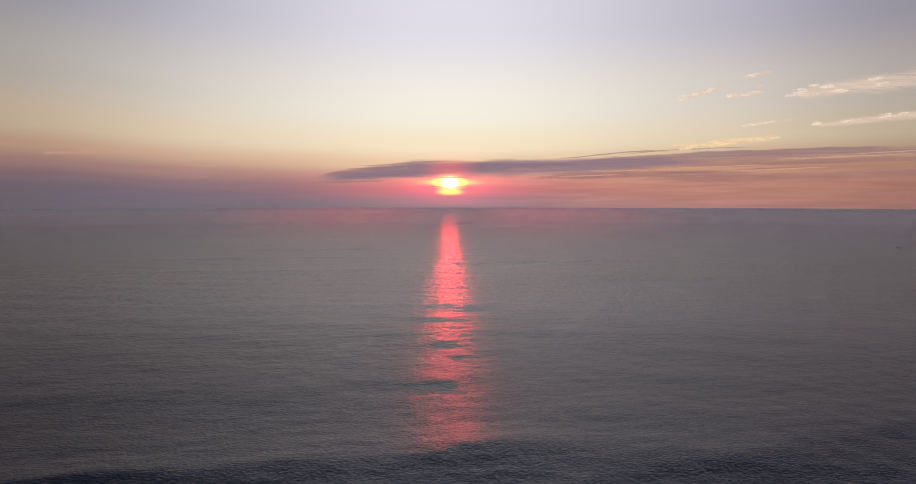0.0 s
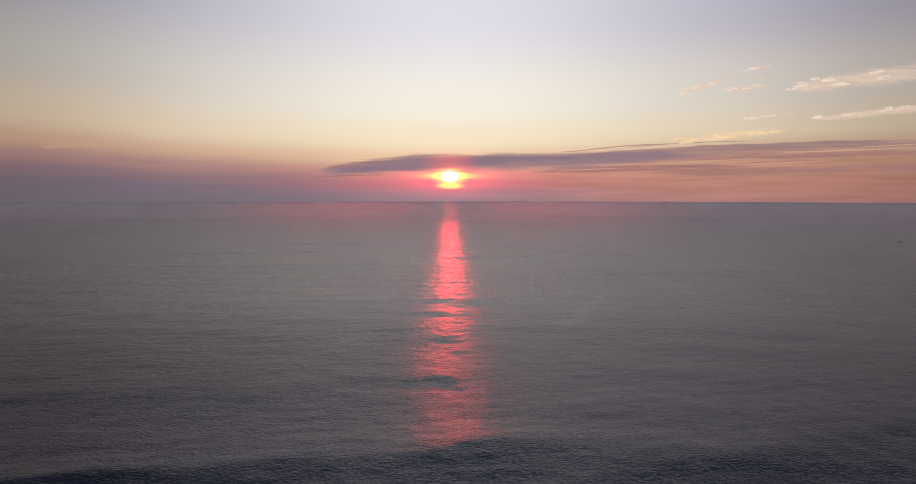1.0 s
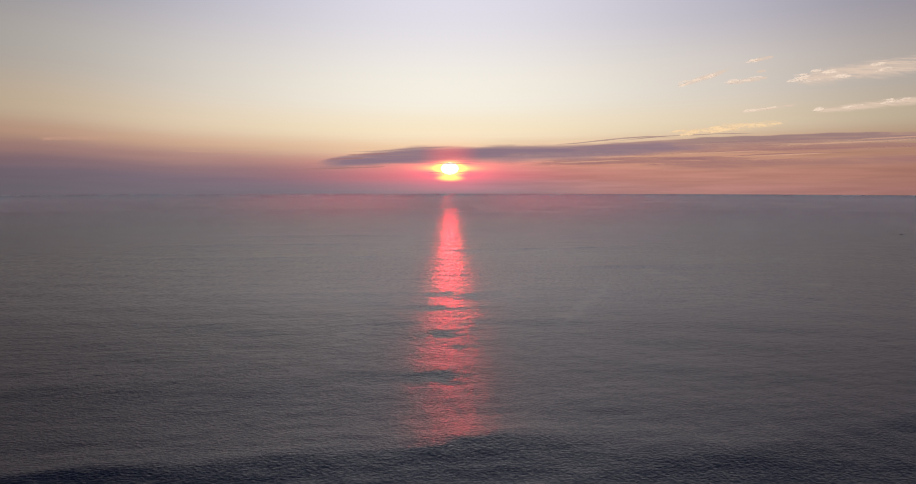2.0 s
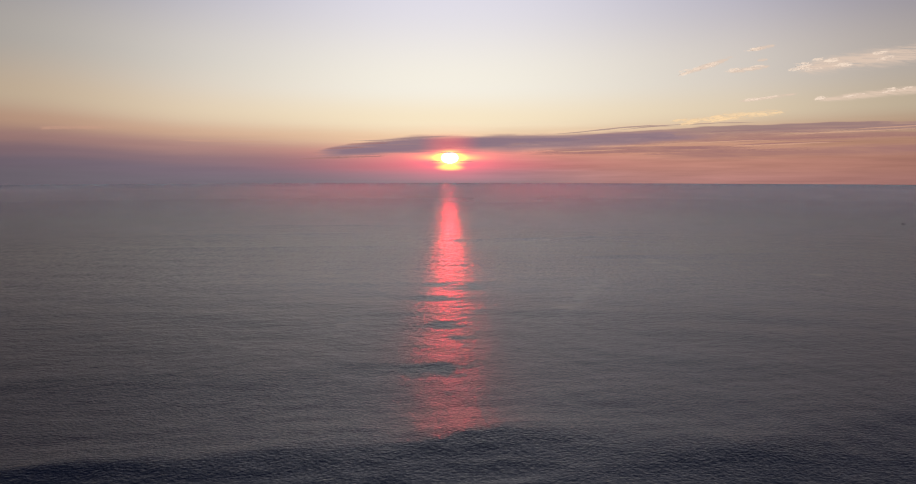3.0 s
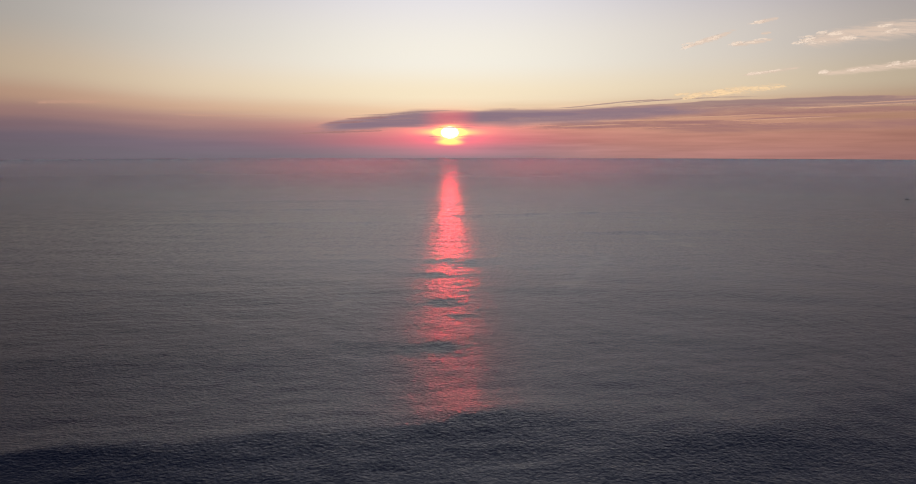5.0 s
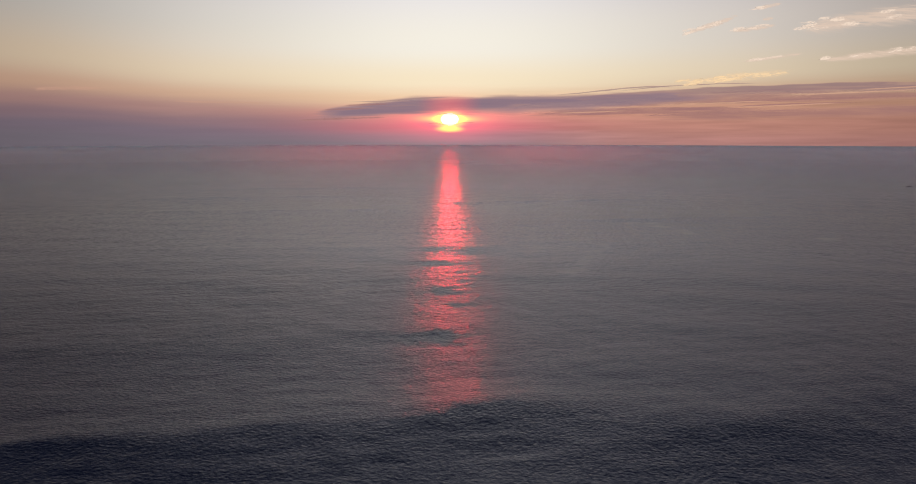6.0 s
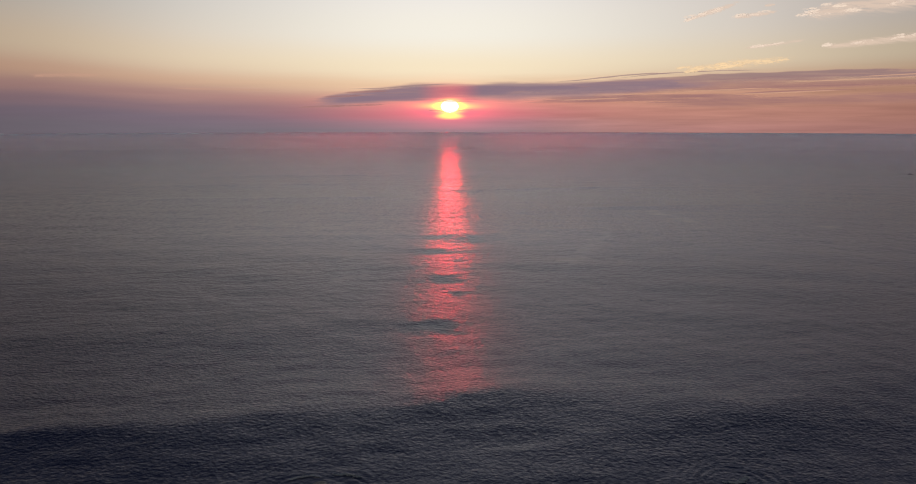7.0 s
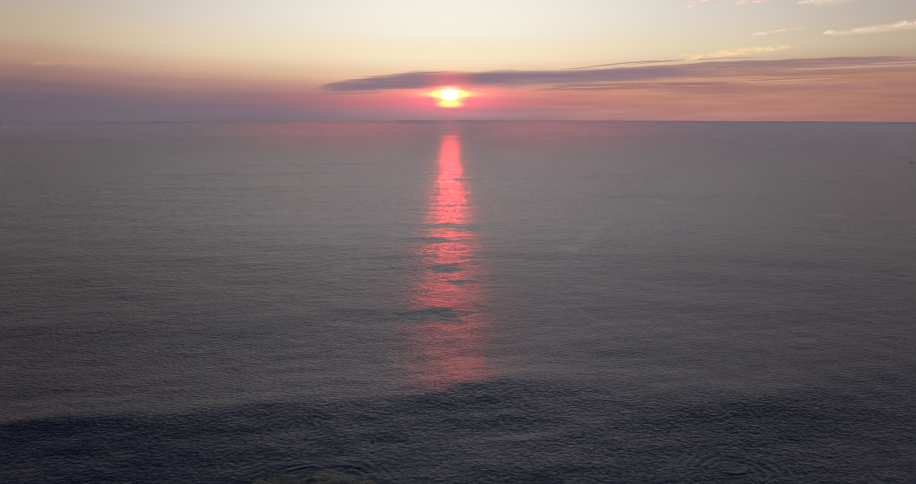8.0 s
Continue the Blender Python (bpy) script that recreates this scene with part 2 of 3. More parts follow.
def cloud_material(name, dense, thin, opacity, size, lo, hi, top=0.85, foot=0.45, lean=0.0, tip=0.25, torn=False, curl=0.5, sun_glow_cover=1.0):
    """Drawn-out cloud: colour and cover vary along streaks; edges fade by the sheet's own coordinates.
    size: length, height of its fibres in metres; top, foot: where across the sheet it is full."""
    m, n = material(name)
    tc = n.add("ShaderNodeTexCoord")
    uv = n.add("ShaderNodeSeparateXYZ", Vector=tc.outputs["UV"])
    u, v = uv.outputs[0], uv.outputs[1]
    turned = n.mapping(tc.outputs["Object"], (1, 1, 1), (0, radians(lean), 0))
    fibre = n.noise(n.mapping(turned, (1 / size[0], 1 / size[0], 1 / size[1])), 1.0, 6.0, 0.62, curl)
    puff = n.noise(n.mapping(turned, (0.3 / size[0], 0.3 / size[0], 0.3 / size[1]), (0, 0, 0), (3.1, 7.7, 1.3)), 1.0, 3.0, 0.6)
    if torn:
        fibre, puff = n.remap(fibre, 0.32, 0.68, 0.0, 1.0, False), n.remap(puff, 0.3, 0.7, 0.0, 1.0, False)
    ends = n.math("MULTIPLY", n.remap(u, 0.0, tip), n.remap(u, 1.0, 1.0 - tip))
    across = n.math("MULTIPLY", n.remap(v, 0.0, foot), n.remap(v, 1.0, top))
    body = n.math("MULTIPLY", ends, across)
    cover = n.math("ADD", n.math("MULTIPLY", fibre, 0.6), n.math("MULTIPLY", puff, 0.4))
    cover = n.math("ADD", cover, n.math("MULTIPLY", n.math("SUBTRACT", body, 0.65), 0.42))
    alpha = n.math("MULTIPLY", n.math("MULTIPLY", n.remap(cover, lo, hi), n.math("POWER", body, 0.6)), opacity)
    # less cover around the sun, to let the aureole behind show
    if sun_glow_cover < 1.0:
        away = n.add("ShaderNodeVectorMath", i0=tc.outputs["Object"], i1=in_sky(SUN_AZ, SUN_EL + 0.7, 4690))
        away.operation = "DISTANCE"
        alpha = n.math("MULTIPLY", alpha, n.remap(away.outputs["Value"], 20.0, 200.0, sun_glow_cover, 1.0))
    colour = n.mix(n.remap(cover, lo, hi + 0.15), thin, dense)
    # the sun's pink glow is painted into the cloud's own colour
    if sun_glow_cover < 1.0:
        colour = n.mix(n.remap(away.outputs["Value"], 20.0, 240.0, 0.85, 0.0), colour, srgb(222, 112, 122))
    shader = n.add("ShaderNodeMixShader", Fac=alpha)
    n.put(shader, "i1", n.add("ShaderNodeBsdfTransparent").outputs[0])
    # the sheet emits its colour in place of scattered light
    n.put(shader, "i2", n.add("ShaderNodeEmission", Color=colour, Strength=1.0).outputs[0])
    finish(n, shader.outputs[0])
    return m


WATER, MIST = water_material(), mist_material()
SMOKE = cloud_material("smoky_cloud", srgb(138, 116, 130), srgb(180, 140, 134), 0.86, (600, 26), 0.24, 0.56, 0.72, 0.5, -1.5, 0.16, curl=1.0, sun_glow_cover=0.75)
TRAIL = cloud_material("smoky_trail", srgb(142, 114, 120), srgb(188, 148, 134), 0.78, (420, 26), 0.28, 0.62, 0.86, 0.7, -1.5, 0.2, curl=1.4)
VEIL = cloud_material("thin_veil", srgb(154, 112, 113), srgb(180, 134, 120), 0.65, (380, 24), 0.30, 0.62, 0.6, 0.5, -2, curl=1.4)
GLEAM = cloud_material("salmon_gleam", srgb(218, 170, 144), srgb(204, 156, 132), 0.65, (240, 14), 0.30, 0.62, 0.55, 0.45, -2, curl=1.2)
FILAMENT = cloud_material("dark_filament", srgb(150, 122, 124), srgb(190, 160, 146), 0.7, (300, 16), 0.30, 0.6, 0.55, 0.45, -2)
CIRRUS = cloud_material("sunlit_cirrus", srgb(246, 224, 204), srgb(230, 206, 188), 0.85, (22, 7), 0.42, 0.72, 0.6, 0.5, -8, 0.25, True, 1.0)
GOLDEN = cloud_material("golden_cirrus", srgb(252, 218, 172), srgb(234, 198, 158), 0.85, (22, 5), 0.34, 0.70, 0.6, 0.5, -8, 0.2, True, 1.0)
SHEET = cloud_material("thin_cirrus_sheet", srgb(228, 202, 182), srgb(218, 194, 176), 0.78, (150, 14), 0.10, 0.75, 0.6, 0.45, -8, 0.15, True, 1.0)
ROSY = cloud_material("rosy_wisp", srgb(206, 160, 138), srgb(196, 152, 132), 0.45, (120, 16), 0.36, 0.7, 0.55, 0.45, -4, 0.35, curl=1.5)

m_sun, n = material("sun_fire")
finish(n, n.add("ShaderNodeEmission", Color=(1.0, 0.95, 0.78, 1), Strength=1.5).outputs[0])


# ---- sea ----
def wave_height(x, y, step):
    """Swell and wind waves over the plan; step is the grid's own spacing, below which waves are left out."""
    rng = np.random.RandomState(7)
    z = np.zeros_like(x)
    r = np.hypot(x, y)
    for i in range(56):
        lam = 1.8 * (50.0 / 1.8) ** rng.rand()
        turn = radians(rng.normal(8.0, 20.0 if lam > 14 else 38.0))
        slope = 0.0048 if lam > 14 else 0.0075
        amp = slope * lam / (2 * math.pi) * (0.6 + 0.8 * rng.rand())
        k = 2 * math.pi / lam
        keep = np.clip((lam / step - 3.0) / 3.0, 0, 1)
        phase = rng.rand() * 2 * math.pi
        z += amp * keep * np.sin(k * (x * math.sin(turn) + y * math.cos(turn)) + phase)
    z *= np.clip((3500.0 - r) / 2000.0, 0, 1)

    def ridge(level, lean, height, front, rear, x0, x1, soft):
        c = math.cos(math.atan(lean))
        s = (y - level - lean * x - 1.8 * np.sin(x / 19.0) - 1.2 * np.sin(x / 6.3 + 1)) * c
        rise = np.where(s < 0, np.exp(-(np.sqrt(s * s + 4) - 2) / front), np.exp(-(np.sqrt(s * s + 4) - 2) / rear))
        ends = 1 / (1 + np.exp(-(x - x0) / soft)) / (1 + np.exp((x - x1) / soft))
        return height * rise * ends

    z += ridge(163.0, 0.22, 1.75, 18.0, 23.0, -190.0, 28.0, 9.0)
    z += ridge(134.0, 0.41, 1.9, 19.0, 50.0, 30.0, 260.0, 9.0)
    # ring waves thrown back by the two awash rocks
    for cx, cy, inner, reach, length, height in ((-25.0, 123.5, 7.5, 3.0, 1.5, 0.045), (46.5, 128.5, 3.0, 3.0, 1.3, 0.10)):
        d = np.hypot((x - cx) * 0.8, y - cy)
        bend = 1.3 * np.sin(x / 1.9) + 0.9 * np.sin(y / 1.1 + x / 3.1)
        z += height * np.sin(2 * math.pi * d / length + bend) * np.exp(-((d - inner - 1.5) / reach) ** 2) * np.clip((y - cy + 2) / 3, 0, 1)
    z += ridge(232.0, 0.20, 0.9, 20.0, 50.0, -170.0, -10.0, 14.0)
    z += ridge(312.0, 0.06, 0.5, 20.0, 40.0, -90.0, 60.0, 20.0)
    z += ridge(400.0, 0.10, 0.55, 20.0, 50.0, -120.0, 120.0, 25.0)
    # long low crests far out
    for level, lean, height, x0, x1 in ((655.0, 0.18, 0.75, 20.0, 190.0), (845.0, 0.10, 0.9, -260.0, -70.0), (735.0, 0.13, 0.75, -290.0, -90.0),
                                        (600.0, 0.10, 0.6, -250.0, -70.0), (505.0, 0.16, 0.55, 60.0, 240.0)):
        z += ridge(level, lean, 1.6 * height, 11.0, 22.0, x0, x1, 22.0)
    return z


def height_at(x, y):
    return float(wave_height(np.array([x]), np.array([y]), np.array([0.6]))[0])


def make_sea():
    rings = np.concatenate([np.linspace(0.0, 58, 14), 60.0 * (SEA_RADIUS / 60.0) ** (np.arange(1000) / 999.0)])
    fine = np.radians(np.linspace(-40, 40, 520))
    coarse = np.radians(np.linspace(40, 320, 72)[1:-1])
    turn = np.concatenate([fine, coarse])
    R, A = np.meshgrid(rings, turn, indexing="ij")
    x, y = R * np.sin(A), R * np.cos(A)
    width = np.concatenate([np.full(520, radians(80 / 519)), np.full(70, radians(4.0))])
    gap = np.gradient(rings)
    step = np.maximum(gap[:, None] + 0 * A, R * width[None, :])
    z = wave_height(x, y, step)
    nr, na = R.shape
    verts = np.stack([x, y, z], -1).reshape(-1, 3)
    i, j = np.meshgrid(np.arange(nr - 1), np.arange(na), indexing="ij")
    k = (j + 1) % na
    quads = np.stack([i * na + j, (i + 1) * na + j, (i + 1) * na + k, i * na + k], -1).reshape(-1, 4)
    quads = quads[:, ::-1]
    me = bpy.data.meshes.new("sea")
    me.vertices.add(len(verts))
    me.vertices.foreach_set("co", verts.ravel().astype(np.float32))
    me.loops.add(quads.size)
    me.loops.foreach_set("vertex_index", quads.ravel().astype(np.int32))
    me.polygons.add(len(quads))
    me.polygons.foreach_set("loop_start", np.arange(0, quads.size, 4, dtype=np.int32))
    me.polygons.foreach_set("use_smooth", np.ones(len(quads), dtype=bool))
    me.update(calc_edges=True)
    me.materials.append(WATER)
    ob = new("water", me)
    return tagged(ob, "dark grey-blue open sea with low swell and fine chop", "sea", kind="structure")


sea = make_sea()


def make_mist():
    """Thin sheets of haze that stand on the sea one behind the other, out to the horizon, and end below the eye's level."""
    bm = bmesh.new()
    turns = np.radians(np.arange(-75, 76, 2.5))
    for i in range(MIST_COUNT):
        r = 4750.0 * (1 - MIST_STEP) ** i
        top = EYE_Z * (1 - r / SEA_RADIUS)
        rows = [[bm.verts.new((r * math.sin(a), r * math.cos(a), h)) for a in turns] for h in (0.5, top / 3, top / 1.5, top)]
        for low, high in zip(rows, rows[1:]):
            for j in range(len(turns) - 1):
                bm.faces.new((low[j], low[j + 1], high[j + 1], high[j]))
    me = bpy.data.meshes.new("sea_mist")
    bm.to_mesh(me)
    bm.free()
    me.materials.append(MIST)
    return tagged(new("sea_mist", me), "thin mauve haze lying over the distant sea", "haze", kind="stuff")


make_mist()


# ---- things in the sky ----
def part(name, bm, mat, parent=None, label="", smooth=True):
    me = bpy.data.meshes.new(name)
    bm.to_mesh(me)
    bm.free()
    me.materials.append(mat)
    if smooth:
        me.shade_smooth()
    ob = new(name, me)
    if parent:
        ob.parent = parent
    return tagged(ob, label)


def streak(line, width, dist, seed, cols=40, rows=8):
    """A drawn-out sheet of cloud along a line of (azimuth, elevation), bellied towards the eye, with ragged edges."""
    bm = bmesh.new()
    uv = bm.loops.layers.uv.new("UVMap")
    pts = np.array(line, dtype=float)
    along = np.linspace(0, 1, len(pts))
    grid = []
    for i in range(cols + 1):
        u = i / cols
        a, e = np.interp(u, along, pts[:, 0]), np.interp(u, along, pts[:, 1])
        taper = max(0.12, math.sin(math.pi * min(max(u, 0.02), 0.98)) ** 0.5)
        row = []
        for j in range(rows + 1):
            v = j / rows
            ragged = 0.07 * width * noise.noise(Vector((a * 0.45, v, seed * 7.3))) * taper
            row.append(bm.verts.new(in_sky(a, e + (v - 0.5) * width * taper + ragged, dist - 60 * math.sin(math.pi * v) * taper)))
        grid.append(row)
    for i in range(cols):
        for j in range(rows):
            f = bm.faces.new((grid[i][j], grid[i + 1][j], grid[i + 1][j + 1], grid[i][j + 1]))
            for loop, (p, q) in zip(f.loops, ((i, j), (i + 1, j), (i + 1, j + 1), (i, j + 1))):
                loop[uv].uv = (p / cols, q / rows)
    return bm


bm = bmesh.new()
bmesh.ops.create_uvsphere(bm, u_segments=48, v_segments=24, radius=4860 * math.tan(radians(0.51)))
sun = part("sun", bm, m_sun)
sun.location, sun.scale = in_sky(SUN_AZ, SUN_EL + 0.08, 4850), (1.4, 0.3, 0.95)
tagged(sun, "low setting sun glowing yellow-white through haze over the sea", "sun", kind="structure")

bank = new("cloud_bank")
tagged(bank, "long mauve smoky cloud bank stretched low over the horizon", "cloud")
bank.location = (0, 0, 0)
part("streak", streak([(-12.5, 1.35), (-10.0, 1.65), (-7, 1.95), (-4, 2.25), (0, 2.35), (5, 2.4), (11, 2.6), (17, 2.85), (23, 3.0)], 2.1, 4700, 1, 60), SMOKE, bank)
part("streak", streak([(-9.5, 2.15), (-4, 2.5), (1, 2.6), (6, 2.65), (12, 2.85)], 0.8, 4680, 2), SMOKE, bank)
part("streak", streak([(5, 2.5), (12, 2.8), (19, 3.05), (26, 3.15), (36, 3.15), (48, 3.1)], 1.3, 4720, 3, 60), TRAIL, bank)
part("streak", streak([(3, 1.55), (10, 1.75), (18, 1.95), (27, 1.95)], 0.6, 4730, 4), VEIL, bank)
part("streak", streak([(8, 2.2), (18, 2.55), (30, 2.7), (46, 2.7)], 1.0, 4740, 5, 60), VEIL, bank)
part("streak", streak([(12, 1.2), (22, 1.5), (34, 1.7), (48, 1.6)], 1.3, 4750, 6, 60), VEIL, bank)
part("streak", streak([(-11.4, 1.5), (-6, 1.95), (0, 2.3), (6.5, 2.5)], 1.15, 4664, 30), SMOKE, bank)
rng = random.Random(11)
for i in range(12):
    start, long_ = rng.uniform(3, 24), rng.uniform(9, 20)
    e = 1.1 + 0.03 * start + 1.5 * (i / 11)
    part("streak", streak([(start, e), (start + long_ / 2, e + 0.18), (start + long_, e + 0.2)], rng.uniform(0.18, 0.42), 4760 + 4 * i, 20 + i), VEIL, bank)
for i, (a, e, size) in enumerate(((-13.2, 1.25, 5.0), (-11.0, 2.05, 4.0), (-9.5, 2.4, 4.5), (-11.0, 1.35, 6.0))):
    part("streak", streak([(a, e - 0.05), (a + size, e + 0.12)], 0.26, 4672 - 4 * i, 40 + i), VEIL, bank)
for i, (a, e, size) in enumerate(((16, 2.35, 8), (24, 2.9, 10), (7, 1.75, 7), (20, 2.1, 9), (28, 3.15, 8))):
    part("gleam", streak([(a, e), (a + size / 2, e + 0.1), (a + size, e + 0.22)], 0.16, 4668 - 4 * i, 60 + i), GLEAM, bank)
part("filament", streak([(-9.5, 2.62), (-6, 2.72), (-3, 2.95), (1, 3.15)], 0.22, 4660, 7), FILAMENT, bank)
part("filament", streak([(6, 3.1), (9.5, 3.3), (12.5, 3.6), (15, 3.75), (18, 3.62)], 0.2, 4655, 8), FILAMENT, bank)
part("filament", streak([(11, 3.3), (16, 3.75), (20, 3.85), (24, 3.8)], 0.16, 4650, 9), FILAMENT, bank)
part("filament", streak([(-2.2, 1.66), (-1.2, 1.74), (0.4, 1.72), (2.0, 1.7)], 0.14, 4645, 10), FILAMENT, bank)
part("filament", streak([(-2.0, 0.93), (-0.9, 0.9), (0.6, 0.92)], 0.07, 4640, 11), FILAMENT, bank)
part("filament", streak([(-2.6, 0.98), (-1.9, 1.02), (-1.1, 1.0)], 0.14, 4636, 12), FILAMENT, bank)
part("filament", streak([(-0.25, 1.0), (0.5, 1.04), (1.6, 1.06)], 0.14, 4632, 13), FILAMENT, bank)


def cirrus(line, width, mat, label, tufts, seed):
    """A cirrus cloud: a thin sheet with small tufts strewn along it."""
    rng = random.Random(seed)
    ob = new("cirrus_cloud")
    part("sheet", streak(line, width, 4620, seed, 30, 6), SHEET if mat is CIRRUS else mat, ob)
    pts = np.array(line, dtype=float)
    along = np.linspace(0, 1, len(pts))
    for i in range(tufts):
        u = 0.05 + 0.6 * rng.random() ** 1.7
        a = float(np.interp(u, along, pts[:, 0])) + rng.uniform(-0.2, 0.2)
        e = float(np.interp(u, along, pts[:, 1])) + rng.uniform(-0.15, 0.3) * width
        size = rng.uniform(0.8, 1.6)
        rise = rng.uniform(0.05, 0.2)
        part("tuft", streak([(a - 0.5 * size, e - rise * size * 0.5), (a + 0.5 * size, e + rise * size * 0.5)], min(0.46, 0.85 * width) * rng.uniform(0.7, 1.0),
                            4600 - 3 * i, seed + i, 12, 4), mat, ob)
    return tagged(ob, label, "cloud", "cirrus clouds")


SMALL = "small ragged wisp of pale sunlit cirrus cloud"
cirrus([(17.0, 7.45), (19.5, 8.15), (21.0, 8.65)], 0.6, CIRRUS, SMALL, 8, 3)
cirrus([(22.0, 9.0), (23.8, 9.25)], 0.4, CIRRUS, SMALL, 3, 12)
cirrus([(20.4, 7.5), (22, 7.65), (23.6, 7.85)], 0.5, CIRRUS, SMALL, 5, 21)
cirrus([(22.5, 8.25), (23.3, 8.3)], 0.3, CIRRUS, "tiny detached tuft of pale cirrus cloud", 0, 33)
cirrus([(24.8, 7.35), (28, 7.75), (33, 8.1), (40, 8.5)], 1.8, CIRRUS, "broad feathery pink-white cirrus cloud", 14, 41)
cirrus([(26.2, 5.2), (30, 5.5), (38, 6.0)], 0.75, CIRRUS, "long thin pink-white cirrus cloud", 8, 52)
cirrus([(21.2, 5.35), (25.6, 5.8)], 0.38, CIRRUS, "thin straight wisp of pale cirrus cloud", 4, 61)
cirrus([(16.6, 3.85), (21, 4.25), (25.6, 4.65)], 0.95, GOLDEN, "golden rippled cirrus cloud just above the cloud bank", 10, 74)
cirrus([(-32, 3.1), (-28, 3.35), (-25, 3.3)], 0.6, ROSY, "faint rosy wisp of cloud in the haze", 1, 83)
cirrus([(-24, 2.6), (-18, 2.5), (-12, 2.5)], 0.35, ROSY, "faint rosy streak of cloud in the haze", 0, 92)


# ---- rocks, foam and boat ----
def wet_rock_material():
    m, n = material("wet_rock")
    p = n.add("ShaderNodeTexCoord").outputs["Object"]
    big, small = n.noise(p, 0.35, 5.0, 0.6), n.noise(p, 3.0, 4.0, 0.65)
    colour = n.mix(big, (0.020, 0.015, 0.012), (0.055, 0.040, 0.033))
    colour = n.mix(n.remap(small, 0.5, 0.75), colour, (0.03, 0.032, 0.02))
    bump = n.add("ShaderNodeBump", Strength=0.7, Distance=0.25, Height=n.math("ADD", n.math("MULTIPLY", big, 1.5), small))
    bsdf = n.add("ShaderNodeBsdfPrincipled", Base_Color=colour, Roughness=n.remap(small, 0.3, 0.7, 0.3, 0.6), Normal=bump.outputs[0])
    finish(n, bsdf.outputs[0])
    return m


def plain(name, colour, rough, metal=0.0):
    m, n = material(name)
    p = n.add("ShaderNodeTexCoord").outputs["Object"]
    worn = n.mix(n.noise(p, 2.5, 4.0, 0.6), tuple(0.75 * c for c in colour), colour)
    bsdf = n.add("ShaderNodeBsdfPrincipled", Base_Color=worn, Roughness=rough, Metallic=metal)
    finish(n, bsdf.outputs[0])
    return m


ROCK, FOAM = wet_rock_material(), plain("sea_foam", (0.42, 0.38, 0.38), 0.8)


def rock(cx, cy, length, depth, rise, label, seed):
    """A flat rock shelf, just awash: a low uneven mound with a broken rim."""
    bm = bmesh.new()
    base = height_at(cx, cy) - 0.3
    rows = []
    for i in range(26):
        r = (i + 0.3) / 25
        ring = []
        for j in range(72):
            a = 2 * math.pi * j / 72
            edge = 1 + 0.28 * noise.noise(Vector((math.cos(a) * 1.7, math.sin(a) * 1.7, seed)))
            x, y = r * edge * length / 2 * math.cos(a), r * edge * depth / 2 * math.sin(a)
            lump = noise.fractal(Vector((x * 0.35, y * 0.35, seed)), 1.0, 2.0, 5)
            z = rise * (1 - r ** 2.2) + 0.5 * lump * (1.05 - r) - 0.7 * max(0, r - 0.8) * 5 * 0.6
            ring.append(bm.verts.new((x, y, z)))
        rows.append(ring)
    for a, b in zip(rows, rows[1:]):
        for j in range(72):
            k = (j + 1) % 72
            bm.faces.new((a[j], b[j], b[k], a[k]))
    bm.faces.new(rows[0])
    bmesh.ops.recalc_face_normals(bm, faces=bm.faces)
    ob = part("sea_rock", bm, ROCK)
    ob.location = (cx, cy, base)
    return tagged(ob, label, "rock")


rock(-24.0, 124.4, 28.0, 14.0, 0.72, "low flat brown rock shelf awash in the dark sea", 3.0)
rock(47.5, 123.5, 9.0, 6.0, 0.38, "small dark rock barely breaking the water", 8.0)


def foam(lines, count, label, seed):
    """Foam on the water: many small flat torn flecks along lines of (x, y, spread)."""
    rng = random.Random(seed)
    bm = bmesh.new()
    for _ in range(count):
        line = rng.choice(lines)
        pts = np.array(line, dtype=float)
        along, u = np.linspace(0, 1, len(pts)), rng.random()
        x, y, spread = (float(np.interp(u, along, pts[:, i])) for i in range(3))
        x, y = x + rng.gauss(0, spread * 0.6), y + rng.gauss(0, spread)
        size = rng.uniform(0.05, 0.17)
        z = height_at(x, y) + 0.12
        turn = rng.uniform(-0.5, 0.5)
        rim = []
        for j in range(7):
            a = 2 * math.pi * j / 7
            r = size * rng.uniform(0.6, 1.3)
            px, py = r * 1.7 * math.cos(a), r * 0.8 * math.sin(a)
            rim.append(bm.verts.new((x + px * math.cos(turn) - py * math.sin(turn), y + px * math.sin(turn) + py * math.cos(turn), z)))
        top = bm.verts.new((x, y, z + 0.05))
        for j in range(7):
            bm.faces.new((rim[j], rim[(j + 1) % 7], top))
    ob = part("sea_foam", bm, FOAM, smooth=False)
    return tagged(ob, label, "foam", kind="stuff")


foam([[(-28.5, 129.2, 0.12), (-26.5, 130.1, 0.15), (-25, 130.6, 0.12), (-23.5, 130.3, 0.1)],
      [(-21.5, 131.2, 0.1), (-19.0, 131.0, 0.18), (-16.5, 130.2, 0.14)]], 260, "thin broken foam line along the rock shelf", 5)
foam([[(44.5, 128.6, 0.1), (46.5, 128.3, 0.2), (48.0, 129.2, 0.3), (49.3, 130.3, 0.15)],
      [(45.5, 128.3, 0.1), (47.5, 128.5, 0.2), (49.0, 130.0, 0.2)], [(48.5, 126.5, 0.8), (52.0, 125.5, 1.0)]], 460, "small patch of white foam swirling over a sunken rock", 6)

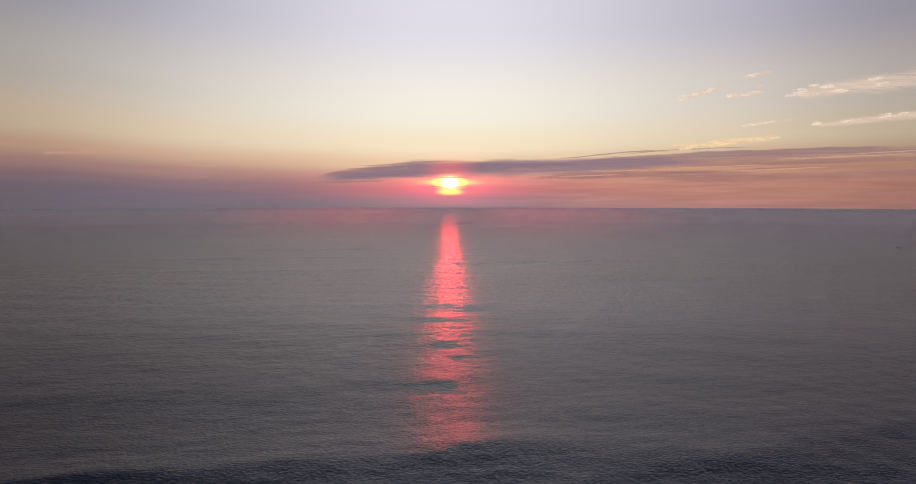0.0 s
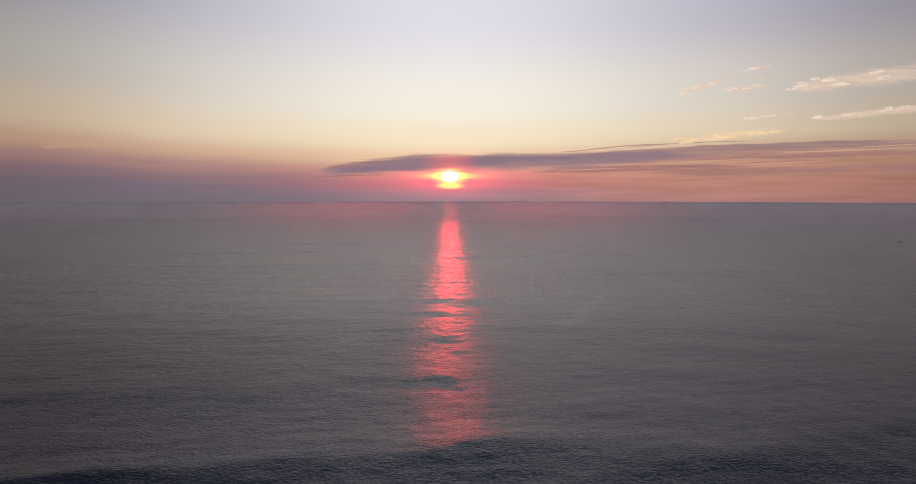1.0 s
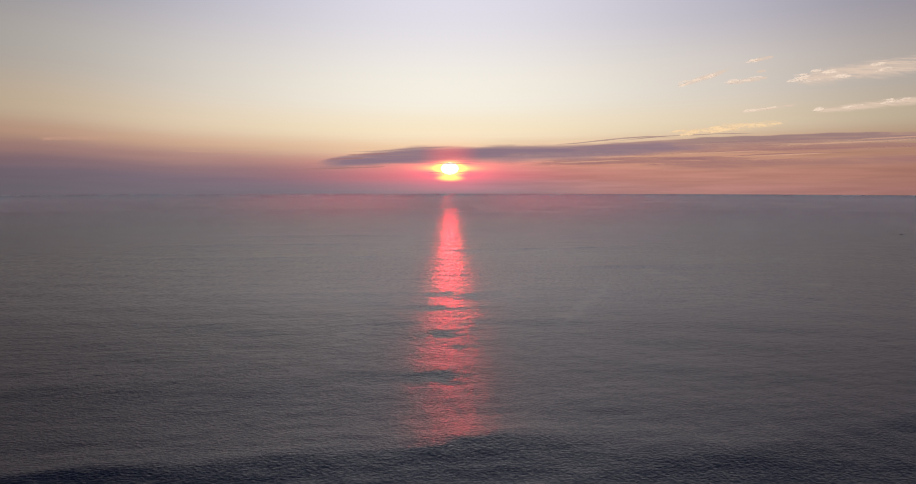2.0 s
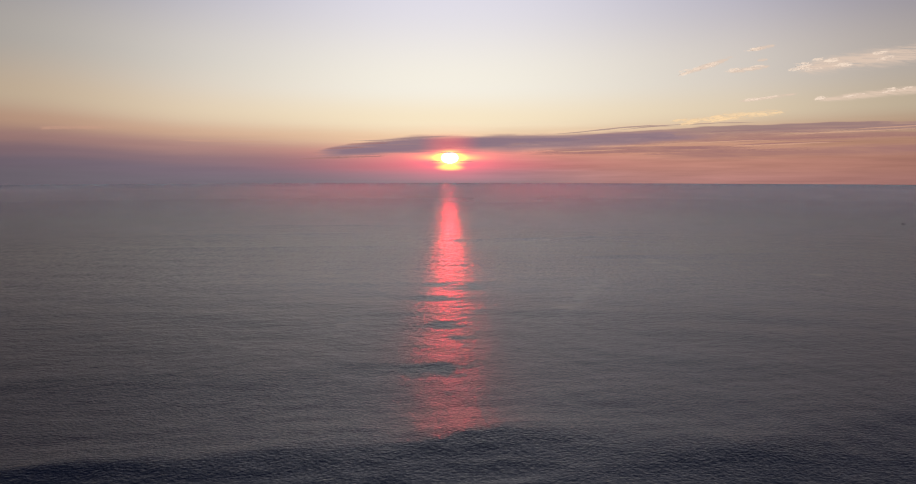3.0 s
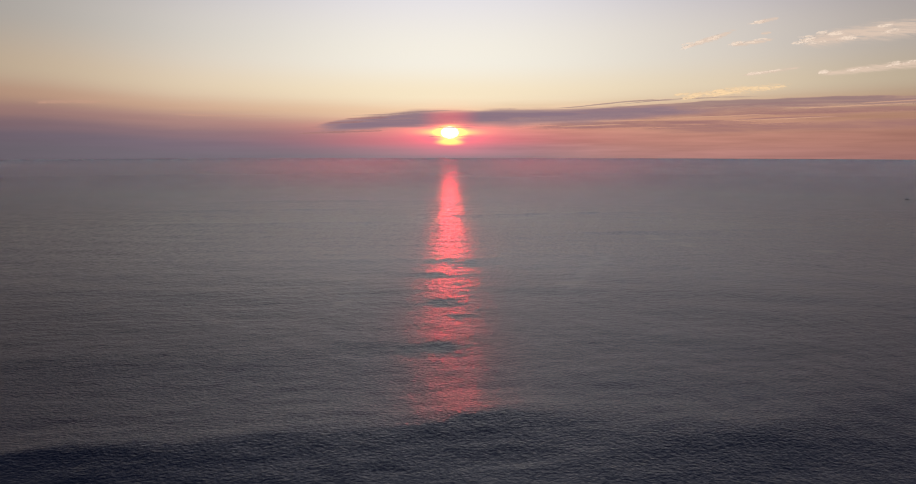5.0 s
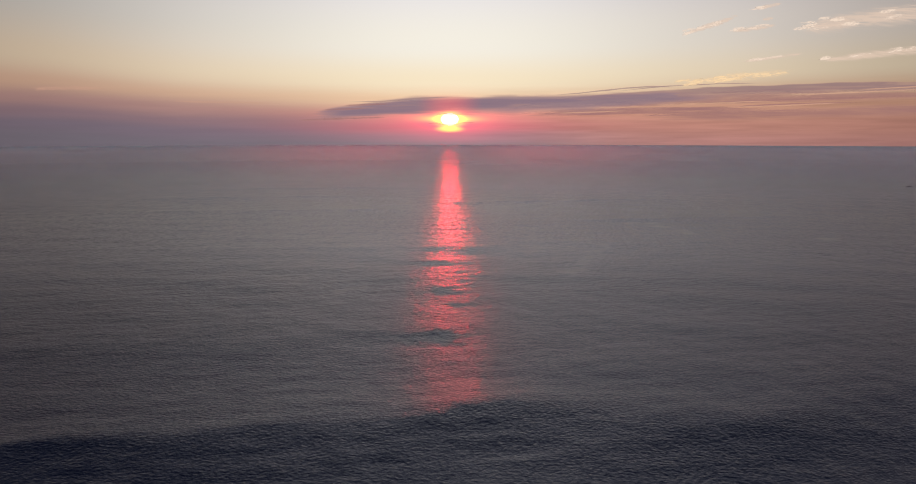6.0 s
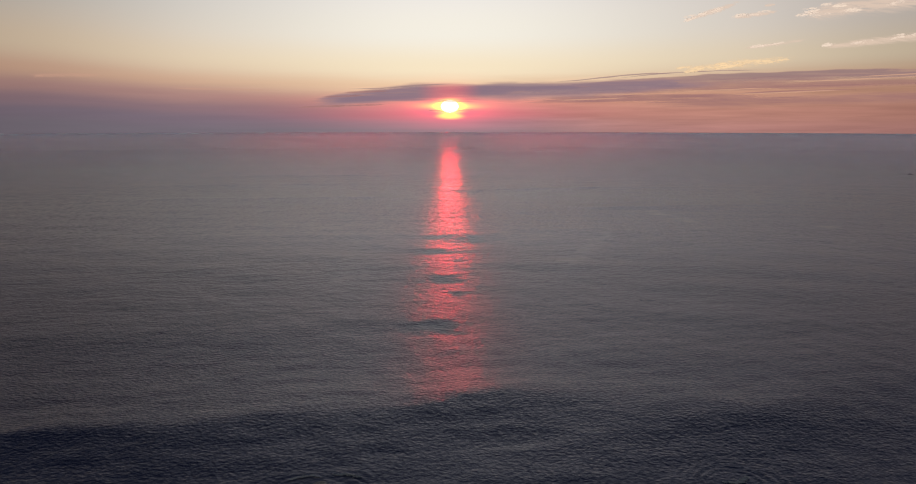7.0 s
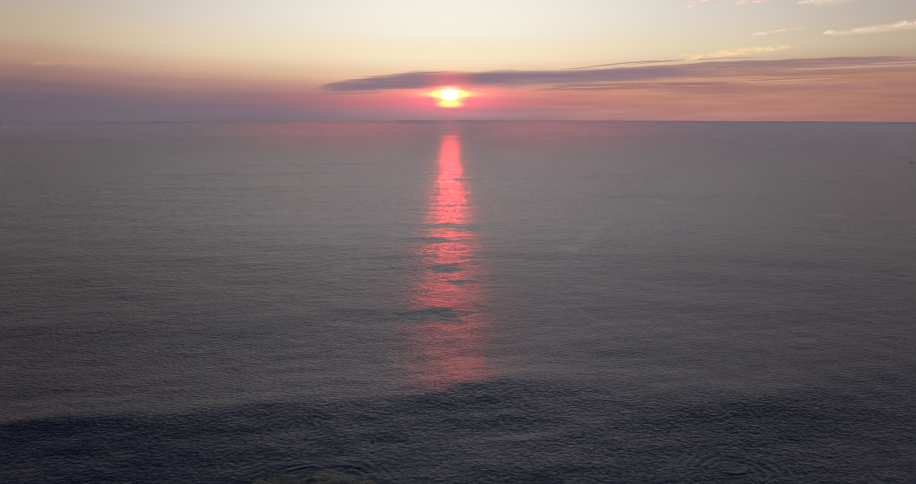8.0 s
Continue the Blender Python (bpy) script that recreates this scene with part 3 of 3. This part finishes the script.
HULL, CABIN, TRIM = plain("hull_paint", (0.05, 0.05, 0.06), 0.4), plain("cabin_paint", (0.30, 0.29, 0.28), 0.5), plain("dark_steel", (0.06, 0.06, 0.06), 0.4, 0.8)


def box(w_, d_, h_, top=1.0):
    bm = bmesh.new()
    bmesh.ops.create_cube(bm, size=1.0)
    for v in bm.verts:
        k = top if v.co.z > 0 else 1.0
        v.co = (v.co.x * w_ * k, v.co.y * d_ * k, (v.co.z + 0.5) * h_)
    bmesh.ops.bevel(bm, geom=bm.edges[:], offset=min(w_, d_, h_) * 0.12, segments=2, affect="EDGES")
    return bm


def fishing_boat(x, y, heading):
    """A small open fishing boat, bow towards its own +x."""
    ob = new("fishing_boat")
    bm = bmesh.new()
    ribs = []
    for i in range(15):
        u = i / 14
        px = -2.6 + 5.6 * u
        half = 0.95 * (1 - max(0, (u - 0.45) / 0.55) ** 2.2) + 0.02
        sheer = 0.75 + 0.45 * u ** 2
        ribs.append([bm.verts.new((px, s * half * f, g)) for s, f, g in
                     ((-1, 1.0, sheer), (-1, 0.92, 0.25), (-1, 0.5, -0.2), (1, 0.0, -0.3), (1, 0.5, -0.2), (1, 0.92, 0.25), (1, 1.0, sheer),
                      (1, 0.88, sheer - 0.02), (1, 0.8, 0.3), (-1, 0.8, 0.3), (-1, 0.88, sheer - 0.02))])
    for a, b in zip(ribs, ribs[1:]):
        for j in range(11):
            k = (j + 1) % 11
            bm.faces.new((a[j], b[j], b[k], a[k]))
    bm.faces.new(ribs[0])
    bm.faces.new(list(reversed(ribs[-1])))
    bmesh.ops.recalc_face_normals(bm, faces=bm.faces)
    part("hull", bm, HULL, ob, smooth=False)
    cabin = part("cabin", box(1.3, 1.2, 1.35, 0.9), CABIN, ob)
    cabin.location = (0.4, 0, 0.3)
    roof = part("roof", box(1.6, 1.35, 0.08), TRIM, ob)
    roof.location = (0.4, 0, 1.65)
    motor = part("outboard_motor", box(0.35, 0.4, 0.8, 0.8), TRIM, ob)
    motor.location = (-2.7, 0, 0.2)
    bm = bmesh.new()
    bmesh.ops.create_cone(bm, cap_ends=True, segments=10, radius1=0.05, radius2=0.03, depth=1.6)
    mast = part("mast", bm, TRIM, ob)
    mast.location = (0.4, 0, 2.5)
    ob.matrix_world = pose(x, y, height_at(x, y) + 0.03, 0, 0, heading) @ Matrix.Scale(0.92, 4)
    return tagged(ob, "small dark fishing boat under way on the open sea", "boat")


fishing_boat(536.0, 856.0, 178.0)


def wake(x, y, length):
    rng = random.Random(4)
    bm = bmesh.new()
    for _ in range(320):
        u = rng.random() ** 1.4
        px, py = x + u * length, y + rng.gauss(0, 0.4 + 1.6 * u) - 2.0 * u
        z, a, b = height_at(px, py) + 0.15, rng.uniform(0.4, 1.3), rng.uniform(0.15, 0.4)
        rim = [bm.verts.new((px + a * math.cos(t), py + b * math.sin(t), z)) for t in (0.2, 1.3, 2.4, 3.4, 4.5, 5.6)]
        top = bm.verts.new((px, py, z + 0.1))
        for j in range(6):
            bm.faces.new((rim[j], rim[(j + 1) % 6], top))
    return tagged(part("boat_wake", bm, FOAM, smooth=False), "thin pale wake trailing behind the boat", "wake", kind="stuff")


wake(540.0, 856.0, 60.0)
